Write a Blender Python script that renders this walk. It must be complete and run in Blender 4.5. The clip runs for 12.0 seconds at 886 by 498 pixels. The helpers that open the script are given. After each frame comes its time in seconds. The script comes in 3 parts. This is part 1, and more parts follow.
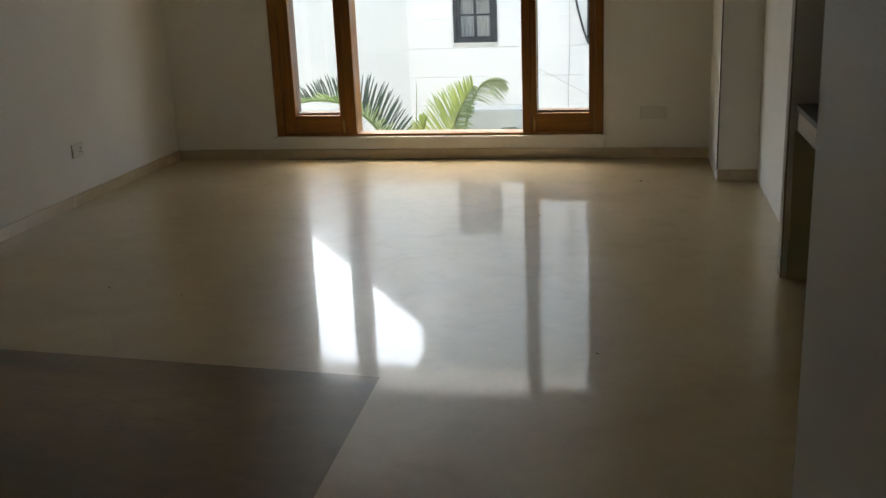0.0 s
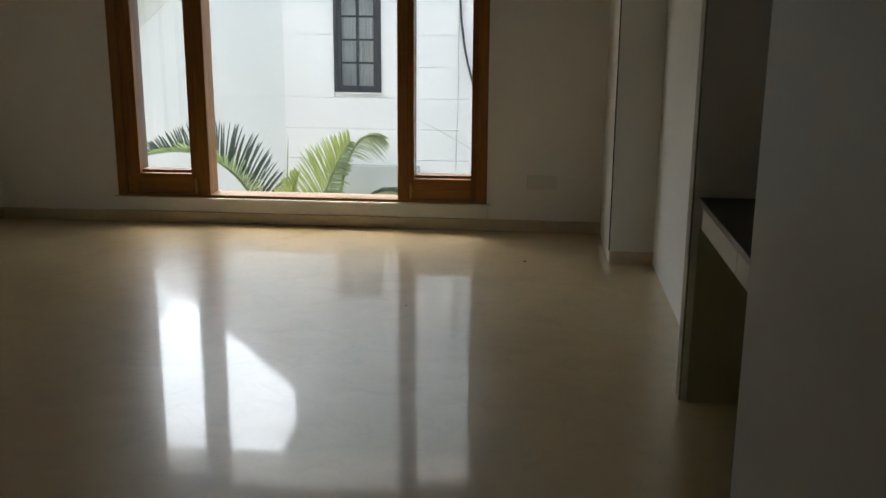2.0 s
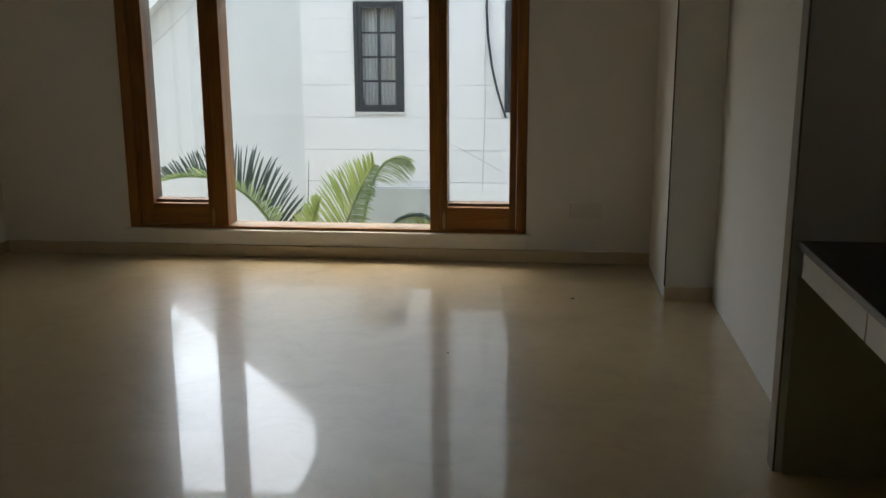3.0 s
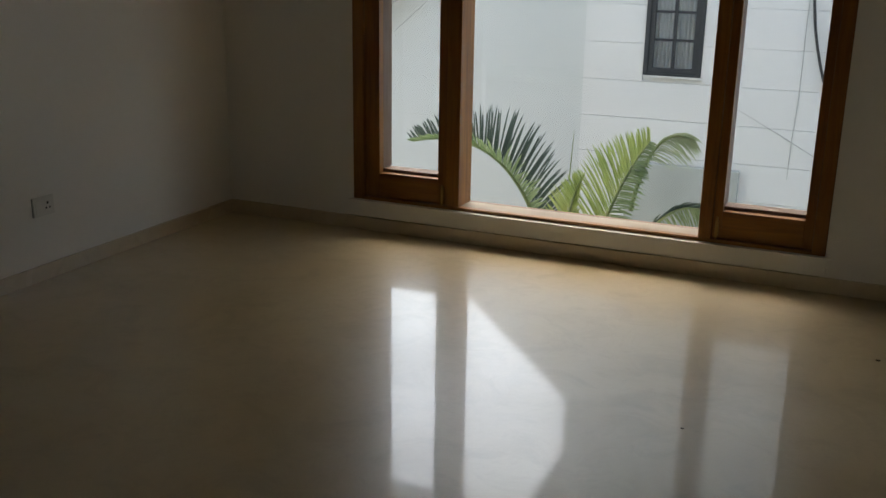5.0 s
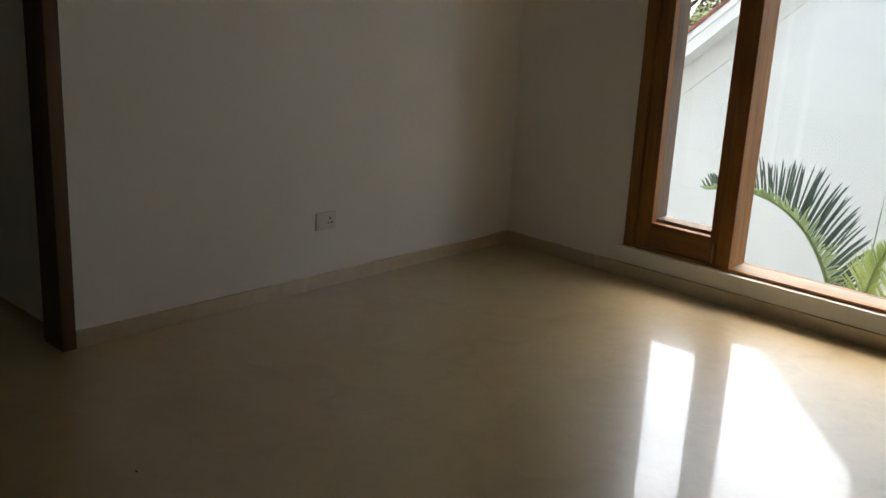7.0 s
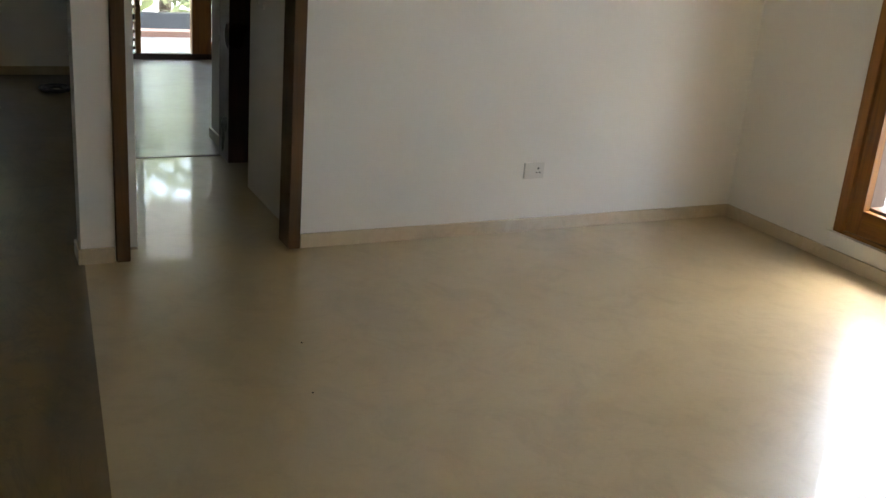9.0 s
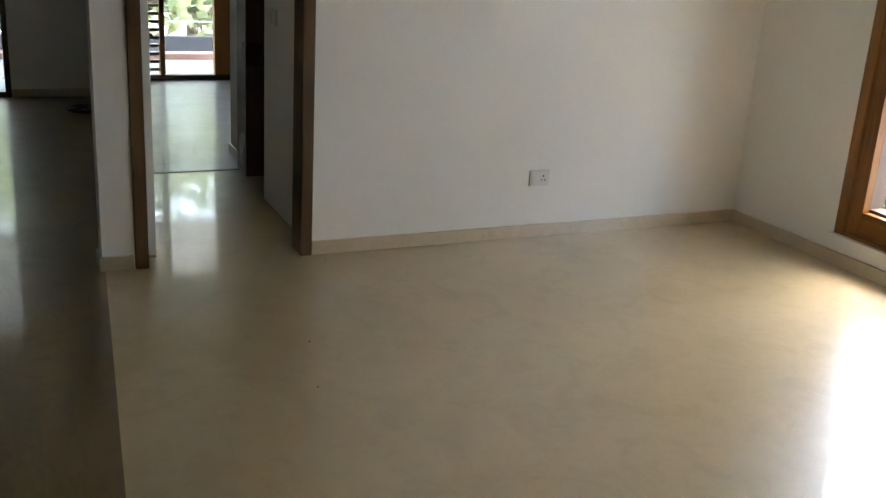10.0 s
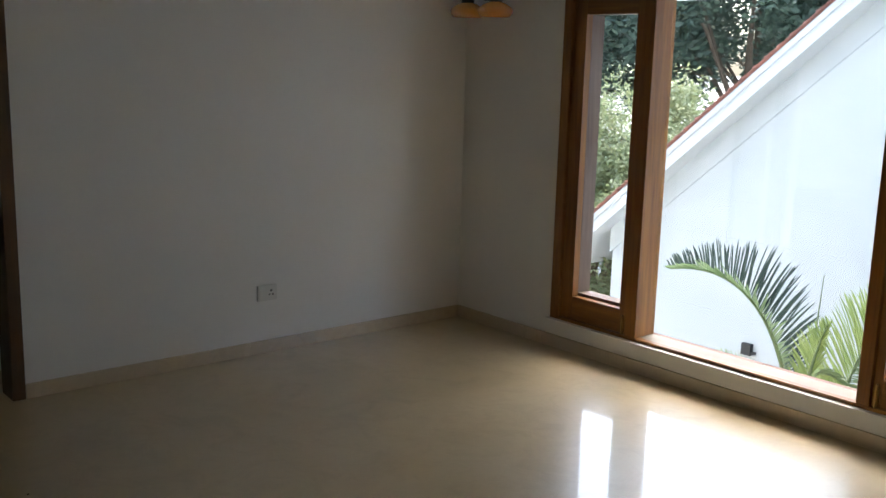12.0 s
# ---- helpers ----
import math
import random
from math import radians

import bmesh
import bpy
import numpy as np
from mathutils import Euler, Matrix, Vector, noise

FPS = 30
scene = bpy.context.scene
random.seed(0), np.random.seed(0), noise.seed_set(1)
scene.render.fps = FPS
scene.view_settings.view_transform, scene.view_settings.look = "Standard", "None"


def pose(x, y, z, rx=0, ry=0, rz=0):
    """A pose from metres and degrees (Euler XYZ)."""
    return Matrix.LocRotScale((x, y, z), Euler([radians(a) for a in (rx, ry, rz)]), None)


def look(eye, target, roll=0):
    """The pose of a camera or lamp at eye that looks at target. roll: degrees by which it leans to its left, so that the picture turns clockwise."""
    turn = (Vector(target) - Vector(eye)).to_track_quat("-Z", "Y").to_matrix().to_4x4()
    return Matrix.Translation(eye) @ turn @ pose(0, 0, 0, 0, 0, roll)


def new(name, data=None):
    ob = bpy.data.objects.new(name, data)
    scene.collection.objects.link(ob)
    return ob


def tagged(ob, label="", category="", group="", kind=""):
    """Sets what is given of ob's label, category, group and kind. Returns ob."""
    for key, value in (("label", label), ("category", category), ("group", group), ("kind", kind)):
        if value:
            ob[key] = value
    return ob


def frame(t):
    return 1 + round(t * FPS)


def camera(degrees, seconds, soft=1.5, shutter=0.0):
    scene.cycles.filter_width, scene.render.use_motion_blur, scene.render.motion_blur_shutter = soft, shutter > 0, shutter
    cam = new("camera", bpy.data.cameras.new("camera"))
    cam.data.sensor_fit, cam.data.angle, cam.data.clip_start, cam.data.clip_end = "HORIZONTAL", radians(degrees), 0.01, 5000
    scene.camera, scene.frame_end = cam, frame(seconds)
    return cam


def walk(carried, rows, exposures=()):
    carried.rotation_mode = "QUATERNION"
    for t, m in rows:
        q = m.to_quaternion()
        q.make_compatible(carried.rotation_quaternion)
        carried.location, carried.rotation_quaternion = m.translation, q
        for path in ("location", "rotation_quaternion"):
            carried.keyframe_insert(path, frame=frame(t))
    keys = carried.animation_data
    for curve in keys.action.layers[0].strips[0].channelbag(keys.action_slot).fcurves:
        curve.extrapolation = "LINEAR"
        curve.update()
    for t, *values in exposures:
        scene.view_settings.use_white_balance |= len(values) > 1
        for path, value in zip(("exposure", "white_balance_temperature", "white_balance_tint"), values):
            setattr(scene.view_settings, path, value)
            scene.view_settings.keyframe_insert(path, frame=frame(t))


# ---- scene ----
cam = camera(48.5, 12.0)
PATH = [
    (0, (3.414, -6.962, 1.392), (3.041, -5.08, 0.828), -2.4),
    (0.5, (3.466, -6.851, 1.418), (3.004, -4.975, 0.902), -2.0),
    (1, (3.416, -6.593, 1.4), (3.066, -4.702, 0.851), -0.2),
    (1.5, (3.43, -6.371, 1.439), (3.208, -4.446, 0.944), -0.9),
    (2, (3.49, -6.128, 1.423), (3.318, -4.196, 0.932), 0.4),
    (2.5, (3.414, -5.888, 1.419), (3.219, -3.958, 0.932), 0.2),
    (3, (3.301, -5.679, 1.432), (3.106, -3.744, 0.967), -0.2),
    (3.5, (3.287, -5.392, 1.424), (2.777, -3.539, 0.872), 0.7),
    (5.5, (3.462, -4.434, 1.434), (2.599, -2.723, 0.859), 1.4),
    (6, (3.595, -4.391, 1.487), (2.565, -2.783, 0.892), 2.0),
    (6.5, (3.573, -4.364, 1.54), (2.411, -2.843, 0.962), 1.9),
    (7, (3.58, -4.388, 1.55), (2.268, -2.982, 0.999), 3.0),
    (7.5, (3.775, -4.31, 1.565), (2.307, -3.087, 0.974), 4.6),
    (9.5, (4.465, -4.12, 1.625), (2.757, -3.298, 0.988), 4.1),
    (10, (4.556, -4.103, 1.608), (2.836, -3.292, 0.989), 3.5),
    (10.5, (4.595, -4.07, 1.616), (2.913, -3.168, 1.019), 4.2),
    (11, (4.549, -4.073, 1.586), (3.042, -2.890, 1.009), 3.1),
    (11.5, (4.544, -4.068, 1.604), (3.123, -2.749, 1.111), 1.7),
    (12, (4.593, -4.070, 1.617), (3.100, -2.793, 1.237), 1.6),
]
EXPOSURES = [(0, 3.30, 7230, 6), (1.0, 3.15, 7230, 6), (2.5, 2.87, 7080, 6), (3.5, 2.60, 7030, 6), (5.5, 2.35, 7080, 6), (6.5, 2.75, 7130, 6),
             (7.0, 3.05, 7130, 7), (7.5, 3.65, 7230, 7), (9.5, 4.75, 6500, 8), (10.5, 4.80, 6300, 8), (11.0, 4.30, 6150, 8), (11.5, 3.65, 6150, 8), (12.0, 3.30, 6200, 8)]
walk(cam, [(t, look(eye, target, roll)) for t, eye, target, roll in PATH], EXPOSURES)

# ---- world, sun, exposure ----
world = bpy.data.worlds.new("sky")
scene.world = world
world.use_nodes = True
wn, wl = world.node_tree.nodes, world.node_tree.links
sky = wn.new("ShaderNodeTexSky")
sky.sky_type = "NISHITA"
sky.sun_disc = False
sky.sun_elevation = radians(66)
sky.sun_rotation = radians(-15)
sky.air_density, sky.dust_density, sky.ozone_density = 1.0, 4.0, 1.0
wn["Background"].inputs["Strength"].default_value = 0.15
pale = wn.new("ShaderNodeHueSaturation")
pale.inputs["Saturation"].default_value = 0.8
wl.new(sky.outputs["Color"], pale.inputs["Color"])
wl.new(pale.outputs["Color"], wn["Background"].inputs["Color"])
sun_data = bpy.data.lights.new("sun", "SUN")
sun_data.energy, sun_data.angle, sun_data.color = 0.05, radians(70), (1.0, 0.99, 0.97)
sun = new("sun", sun_data)
sun.matrix_world = look((-4.21, 15.71, 36.54), (0, 0, 0))


scene.cycles.diffuse_bounces, scene.cycles.max_bounces = 10, 16


# ---- materials ----
def material(name, colour, rough=0.5, metal=0.0, spec=0.5):
    m = bpy.data.materials.new(name)
    m.use_nodes = True
    b = m.node_tree.nodes["Principled BSDF"]
    b.inputs["Base Color"].default_value = (*colour, 1)
    b.inputs["Roughness"].default_value = rough
    b.inputs["Metallic"].default_value = metal
    b.inputs["Specular IOR Level"].default_value = spec
    return m, m.node_tree.nodes, m.node_tree.links, b


def noise_node(n, l, scale, detail=4, stretch=(1, 1, 1), rough=0.55, distort=0.0):
    c = n.new("ShaderNodeTexCoord")
    mp = n.new("ShaderNodeMapping")
    mp.inputs["Scale"].default_value = stretch
    l.new(c.outputs["Object"], mp.inputs["Vector"])
    t = n.new("ShaderNodeTexNoise")
    t.inputs["Scale"].default_value, t.inputs["Detail"].default_value = scale, detail
    t.inputs["Roughness"].default_value, t.inputs["Distortion"].default_value = rough, distort
    l.new(mp.outputs["Vector"], t.inputs["Vector"])
    return t


def ramp_node(n, l, source, stops):
    r = n.new("ShaderNodeValToRGB")
    while len(r.color_ramp.elements) < len(stops):
        r.color_ramp.elements.new(0.5)
    for e, (p, c) in zip(r.color_ramp.elements, stops):
        e.position, e.color = p, (*c, 1)
    l.new(source, r.inputs["Fac"])
    return r


def mix_node(n, l, a, b, fac, mode="MIX"):
    m = n.new("ShaderNodeMix")
    m.data_type, m.blend_type = "RGBA", mode
    for sock, v in ((m.inputs["Factor"], fac), (m.inputs["A"], a), (m.inputs["B"], b)):
        if hasattr(v, "node"):
            l.new(v, sock)
        elif isinstance(v, tuple):
            sock.default_value = (*v, 1)
        else:
            sock.default_value = v
    return m.outputs["Result"]


def bump_node(n, l, b, source, strength, distance):
    p = n.new("ShaderNodeBump")
    p.inputs["Strength"].default_value, p.inputs["Distance"].default_value = strength, distance
    l.new(source, p.inputs["Height"])
    l.new(p.outputs["Normal"], b.inputs["Normal"])


def rough_node(n, l, b, source, low, high):
    r = n.new("ShaderNodeMapRange")
    r.inputs["To Min"].default_value, r.inputs["To Max"].default_value = low, high
    r.inputs["From Min"].default_value, r.inputs["From Max"].default_value = 0.3, 0.7
    l.new(source, r.inputs["Value"])
    l.new(r.outputs["Result"], b.inputs["Roughness"])


def paint(name, colour, shade, rough=0.6, scale=1.3, relief=0.12):
    m, n, l, b = material(name, colour, rough)
    big = noise_node(n, l, scale, 5)
    fine = noise_node(n, l, 160, 3)
    r = ramp_node(n, l, big.outputs["Fac"], ((0.3, shade), (0.7, colour)))
    l.new(r.outputs["Color"], b.inputs["Base Color"])
    if relief:
        bump_node(n, l, b, fine.outputs["Fac"], relief, 0.002)
    return m


def marble(name, light, mid, dark, stretch, rough_low, rough_high, veins=0.35, coat=0.8, ior=1.65, stains=0.5):
    m, n, l, b = material(name, mid, 0.1)
    cloud = noise_node(n, l, 1.1, 8, stretch, 0.6, 0.6)
    r = ramp_node(n, l, cloud.outputs["Fac"], ((0.3, dark), (0.5, mid), (0.72, light)))
    vein = noise_node(n, l, 2.6, 10, stretch, 0.65, 1.8)
    v = ramp_node(n, l, vein.outputs["Fac"], ((0.47, (0, 0, 0)), (0.5, (1, 1, 1)), (0.53, (0, 0, 0))))
    f = n.new("ShaderNodeMath")
    f.operation = "MULTIPLY"
    l.new(v.outputs["Color"], f.inputs[0])
    f.inputs[1].default_value = veins
    c = mix_node(n, l, r.outputs["Color"], dark, f.outputs[0])
    stain = noise_node(n, l, 4.5, 6, (1, 1, 1), 0.65, 1.2)
    worn = ramp_node(n, l, stain.outputs["Fac"], ((0.36, (0.80, 0.79, 0.76)), (0.52, (1, 1, 1)), (0.70, (1.0, 1.0, 1.0))))
    c = mix_node(n, l, c, worn.outputs["Color"], stains, "MULTIPLY")
    info = n.new("ShaderNodeObjectInfo")
    vary = n.new("ShaderNodeMapRange")
    vary.inputs["To Min"].default_value, vary.inputs["To Max"].default_value = 0.98, 1.02
    l.new(info.outputs["Random"], vary.inputs["Value"])
    grey = n.new("ShaderNodeCombineColor")
    for k in ("Red", "Green", "Blue"):
        l.new(vary.outputs["Result"], grey.inputs[k])
    c = mix_node(n, l, c, grey.outputs["Color"], 1.0, "MULTIPLY")
    l.new(c, b.inputs["Base Color"])
    smear = noise_node(n, l, 2.2, 5)
    rough_node(n, l, b, smear.outputs["Fac"], 0.29, 0.40)
    polish = n.new("ShaderNodeMapRange")
    polish.inputs["From Min"].default_value, polish.inputs["From Max"].default_value = 0.3, 0.7
    polish.inputs["To Min"].default_value, polish.inputs["To Max"].default_value = rough_low, rough_high
    l.new(smear.outputs["Fac"], polish.inputs["Value"])
    l.new(polish.outputs["Result"], b.inputs["Coat Roughness"])
    b.inputs["Coat Weight"].default_value = coat
    b.inputs["Specular IOR Level"].default_value = 0.95
    b.inputs["IOR"].default_value = ior
    wave = noise_node(n, l, 1.5, 2)
    p = n.new("ShaderNodeBump")
    p.inputs["Strength"].default_value, p.inputs["Distance"].default_value = 0.05, 0.01
    l.new(wave.outputs["Fac"], p.inputs["Height"])
    l.new(p.outputs["Normal"], b.inputs["Coat Normal"])
    return m


def timber(name, light, dark, rough=0.3, along=2):
    m, n, l, b = material(name, light, rough)
    stretch = [14, 14, 14]
    stretch[along] = 0.9
    grain = noise_node(n, l, 2.2, 6, tuple(stretch), 0.6, 0.8)
    r = ramp_node(n, l, grain.outputs["Fac"], ((0.28, dark), (0.72, light)))
    l.new(r.outputs["Color"], b.inputs["Base Color"])
    patch = noise_node(n, l, 3.0, 3)
    rough_node(n, l, b, patch.outputs["Fac"], rough * 0.8, rough * 1.35)
    bump_node(n, l, b, grain.outputs["Fac"], 0.08, 0.002)
    b.inputs["Coat Weight"].default_value, b.inputs["Coat Roughness"].default_value = 0.12, 0.18
    return m


WALL = paint("wall_paint", (0.84, 0.825, 0.785), (0.80, 0.785, 0.745))
CEIL = paint("ceiling_paint", (0.86, 0.85, 0.82), (0.83, 0.82, 0.79))
FLOOR = marble("beige_marble", (0.54, 0.425, 0.25), (0.49, 0.38, 0.21), (0.41, 0.305, 0.155), (1, 1, 1), 0.03, 0.08, 0.15, 0.75, 1.65)
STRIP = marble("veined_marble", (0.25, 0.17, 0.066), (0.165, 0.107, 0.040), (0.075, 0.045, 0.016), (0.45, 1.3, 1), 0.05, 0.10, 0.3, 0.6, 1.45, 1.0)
SKIRT = marble("skirting_marble", (0.62, 0.51, 0.35), (0.56, 0.45, 0.29), (0.48, 0.37, 0.22), (1, 1, 1), 0.15, 0.3, 0.2)
GREYFLOOR = marble("grey_marble", (0.34, 0.32, 0.28), (0.30, 0.28, 0.24), (0.24, 0.22, 0.19), (1, 1, 1), 0.08, 0.16, 0.2, 0.5, 1.45)
TEAK = timber("varnished_teak", (0.33, 0.135, 0.018), (0.16, 0.060, 0.008), 0.42)
TEAK_X = timber("varnished_teak_rail", (0.33, 0.135, 0.018), (0.16, 0.060, 0.008), 0.42, 0)
# frame wood greyed in colour to carry the skylight on the reveals
SKYLIT_WOOD = timber("skylit_grey_wood", (0.20, 0.135, 0.095), (0.13, 0.085, 0.06), 0.6)
PALE_SILL = paint("pale_sill_paint", (0.30, 0.255, 0.20), (0.22, 0.18, 0.135), 0.7, 4)
DOORWOOD = timber("brown_door_wood", (0.125, 0.060, 0.014), (0.07, 0.032, 0.008), 0.5)
DARKWOOD = timber("dark_wood", (0.075, 0.030, 0.014), (0.04, 0.016, 0.008), 0.3)
GRANITE = material("black_granite", (0.022, 0.018, 0.015), 0.3)[0]
LAMINATE = paint("cream_laminate", (0.66, 0.63, 0.54), (0.63, 0.60, 0.51), 0.35, 3)
OLIVE = paint("olive_laminate", (0.50, 0.47, 0.31), (0.46, 0.43, 0.28), 0.4, 3)
PLASTIC = material("white_plastic", (0.70, 0.69, 0.65), 0.35)[0]
DARKMETAL = material("dark_metal", (0.05, 0.045, 0.04), 0.35, 0.8)[0]
BRASS = material("brass", (0.45, 0.28, 0.10), 0.3, 1.0)[0]
BLACK = material("black_gap", (0.02, 0.02, 0.02), 0.8)[0]
RENDER = paint("white_exterior_paint", (0.60, 0.61, 0.60), (0.55, 0.56, 0.55), 0.75, 0.8, 0.0)
RENDER2 = paint("grey_white_exterior_paint", (0.53, 0.55, 0.54), (0.48, 0.505, 0.495), 0.75, 0.8, 0.0)
COURSE = paint("course_line_grey", (0.50, 0.52, 0.51), (0.46, 0.48, 0.47), 0.8, 3)
LEDGE = paint("grey_cement", (0.36, 0.38, 0.36), (0.30, 0.32, 0.30), 0.8, 3)
FRAMEGREY = material("dark_grey_paint", (0.022, 0.026, 0.030), 0.6)[0]
CURTAIN = paint("grey_curtain", (0.70, 0.72, 0.73), (0.55, 0.57, 0.58), 0.9, 6)
COPING = paint("brown_coping", (0.22, 0.13, 0.10), (0.16, 0.09, 0.07), 0.85, 6)
# brown that holds the shade of the partition's end face
END_SHADE = paint("brown_end_shade", (0.34, 0.30, 0.22), (0.30, 0.26, 0.19), 0.5, 3)
PANEL = paint("grey_cream_laminate", (0.40, 0.39, 0.34), (0.37, 0.36, 0.31), 0.4, 3)
TILE = paint("red_roof_tile", (0.27, 0.105, 0.07), (0.16, 0.07, 0.05), 0.8, 8)
SOIL = paint("pale_paving", (0.42, 0.41, 0.38), (0.30, 0.29, 0.26), 0.9, 0.7)
RUBBER = material("black_cable", (0.015, 0.015, 0.016), 0.5)[0]
AMBER, an, al, ab = material("amber_glass", (0.75, 0.32, 0.03), 0.15)
ab.inputs["Transmission Weight"].default_value = 0.35


def glass_material():
    m = bpy.data.materials.new("window_glass")
    m.use_nodes = True
    n, l = m.node_tree.nodes, m.node_tree.links
    n.remove(n["Principled BSDF"])
    clear, shine, mix, edge = (n.new("ShaderNodeBsdfTransparent"), n.new("ShaderNodeBsdfGlossy"),
                               n.new("ShaderNodeMixShader"), n.new("ShaderNodeLayerWeight"))
    clear.inputs["Color"].default_value = (0.96, 0.97, 0.965, 1)
    shine.inputs["Roughness"].default_value = 0.01
    steep = n.new("ShaderNodeMath")
    steep.operation = "POWER"
    steep.inputs[1].default_value = 5.0
    edge.inputs["Blend"].default_value = 0.5
    l.new(edge.outputs["Facing"], steep.inputs[0])
    gain = n.new("ShaderNodeMath")
    gain.operation = "MULTIPLY_ADD"
    gain.inputs[1].default_value, gain.inputs[2].default_value = 0.45, 0.03
    l.new(steep.outputs[0], gain.inputs[0])
    l.new(gain.outputs[0], mix.inputs[0])
    l.new(clear.outputs[0], mix.inputs[1])
    l.new(shine.outputs[0], mix.inputs[2])
    l.new(mix.outputs[0], n["Material Output"].inputs["Surface"])
    return m


GLASS = glass_material()


# translucency added to the sunshade so more daylight falls inside
def lightpass_material():
    m, n, l, b = material("lightpass_sheet", (0.85, 0.86, 0.86), 0.5)
    through_light, mix = n.new("ShaderNodeBsdfTranslucent"), n.new("ShaderNodeMixShader")
    through_light.inputs["Color"].default_value = (0.58, 0.59, 0.59, 1)
    mix.inputs[0].default_value = 0.8
    l.new(b.outputs[0], mix.inputs[1])
    l.new(through_light.outputs[0], mix.inputs[2])
    l.new(mix.outputs[0], n["Material Output"].inputs["Surface"])
    return m


LIGHTPASS = lightpass_material()


def leaf_material(name, light, dark, rough=0.45):
    m, n, l, b = material(name, light, rough)
    t = noise_node(n, l, 5, 3)
    r = ramp_node(n, l, t.outputs["Fac"], ((0.35, dark), (0.65, light)))
    l.new(r.outputs["Color"], b.inputs["Base Color"])
    b.inputs["Subsurface Weight"].default_value = 0.0
    tr = n.new("ShaderNodeBsdfTranslucent")
    l.new(r.outputs["Color"], tr.inputs["Color"])
    mx = n.new("ShaderNodeMixShader")
    mx.inputs[0].default_value = 0.45
    l.new(b.outputs[0], mx.inputs[1])
    l.new(tr.outputs[0], mx.inputs[2])
    l.new(mx.outputs[0], n["Material Output"].inputs["Surface"])
    return m


PALM_LIGHT = leaf_material("palm_yellow_green", (0.40, 0.46, 0.16), (0.26, 0.34, 0.10))
# shade on the far leaflets is put into this darker green
PALM_SHADED = leaf_material("palm_shaded_green", (0.065, 0.095, 0.075), (0.04, 0.062, 0.05))
PALM_MID = leaf_material("palm_mid_green", (0.22, 0.29, 0.14), (0.13, 0.19, 0.08))
PALM_PALE = leaf_material("palm_pale_green", (0.42, 0.47, 0.30), (0.24, 0.29, 0.16))
PALM_STEM = leaf_material("palm_stem_green", (0.25, 0.31, 0.14), (0.15, 0.20, 0.08))
LEAF_DARK = leaf_material("tree_leaf_dark", (0.075, 0.115, 0.08), (0.035, 0.06, 0.045))
LEAF_LIGHT = leaf_material("tree_leaf_light", (0.30, 0.33, 0.17), (0.15, 0.19, 0.09))
BARK = paint("bark", (0.12, 0.09, 0.06), (0.06, 0.045, 0.03), 0.95, 9)


# ---- mesh helpers ----
def box(bm, x0, x1, y0, y1, z0, z1, bevel=0.0):
    r = bmesh.ops.create_cube(bm, size=1)
    bmesh.ops.scale(bm, vec=(abs(x1 - x0), abs(y1 - y0), abs(z1 - z0)), verts=r["verts"])
    bmesh.ops.translate(bm, vec=((x0 + x1) / 2, (y0 + y1) / 2, (z0 + z1) / 2), verts=r["verts"])
    if bevel:
        edges = {e for v in r["verts"] for e in v.link_edges}
        bmesh.ops.bevel(bm, geom=list(edges), offset=bevel, segments=2, affect="EDGES", profile=0.6)


def boxes(*items, bevel=0.0):
    bm = bmesh.new()
    for it in items:
        box(bm, *it, bevel=bevel)
    return bm


def part(name, bm, mat, parent=None, label="", smooth=False):
    me = bpy.data.meshes.new(name)
    if smooth:
        for f in bm.faces:
            f.smooth = True
    bm.to_mesh(me)
    bm.free()
    me.materials.append(mat)
    ob = new(name, me)
    if parent is not None:
        ob.parent = parent
    return tagged(ob, label) if label else ob


def thing(name, label, category, at=(0, 0, 0), group="", kind=""):
    ob = new(name)
    ob.empty_display_size = 0.1
    ob.location = at
    return tagged(ob, label, category, group, kind)


def structure(name, bm, mat, label, category):
    return tagged(part(name, bm, mat), label, category, kind="structure")


def lathe(profile, steps=24):
    bm = bmesh.new()
    rings = []
    for r, z in profile:
        rings.append([bm.verts.new((r * math.cos(2 * math.pi * i / steps), r * math.sin(2 * math.pi * i / steps), z))
                      for i in range(steps)])
    for a, b in zip(rings, rings[1:]):
        for i in range(steps):
            bm.faces.new((a[i], a[(i + 1) % steps], b[(i + 1) % steps], b[i]))
    return bm


def tube(points, radius, sides=8):
    bm = bmesh.new()
    rings = []
    pts = [Vector(p) for p in points]
    for i, p in enumerate(pts):
        d = (pts[min(i + 1, len(pts) - 1)] - pts[max(i - 1, 0)]).normalized()
        u = d.orthogonal().normalized()
        if rings and abs(d.z) < 0.95:
            u = d.cross(Vector((0, 0, 1))).normalized()
        v = d.cross(u)
        r = radius(i / (len(pts) - 1)) if callable(radius) else radius
        rings.append([bm.verts.new(p + r * (math.cos(2 * math.pi * k / sides) * u + math.sin(2 * math.pi * k / sides) * v))
                      for k in range(sides)])
    for a, b in zip(rings, rings[1:]):
        for k in range(sides):
            bm.faces.new((a[k], a[(k + 1) % sides], b[(k + 1) % sides], b[k]))
    bm.faces.new(rings[0])
    bm.faces.new(list(reversed(rings[-1])))
    bmesh.ops.recalc_face_normals(bm, faces=bm.faces)
    return bm

# ---- large structure ----
H = 2.9
T = 0.16

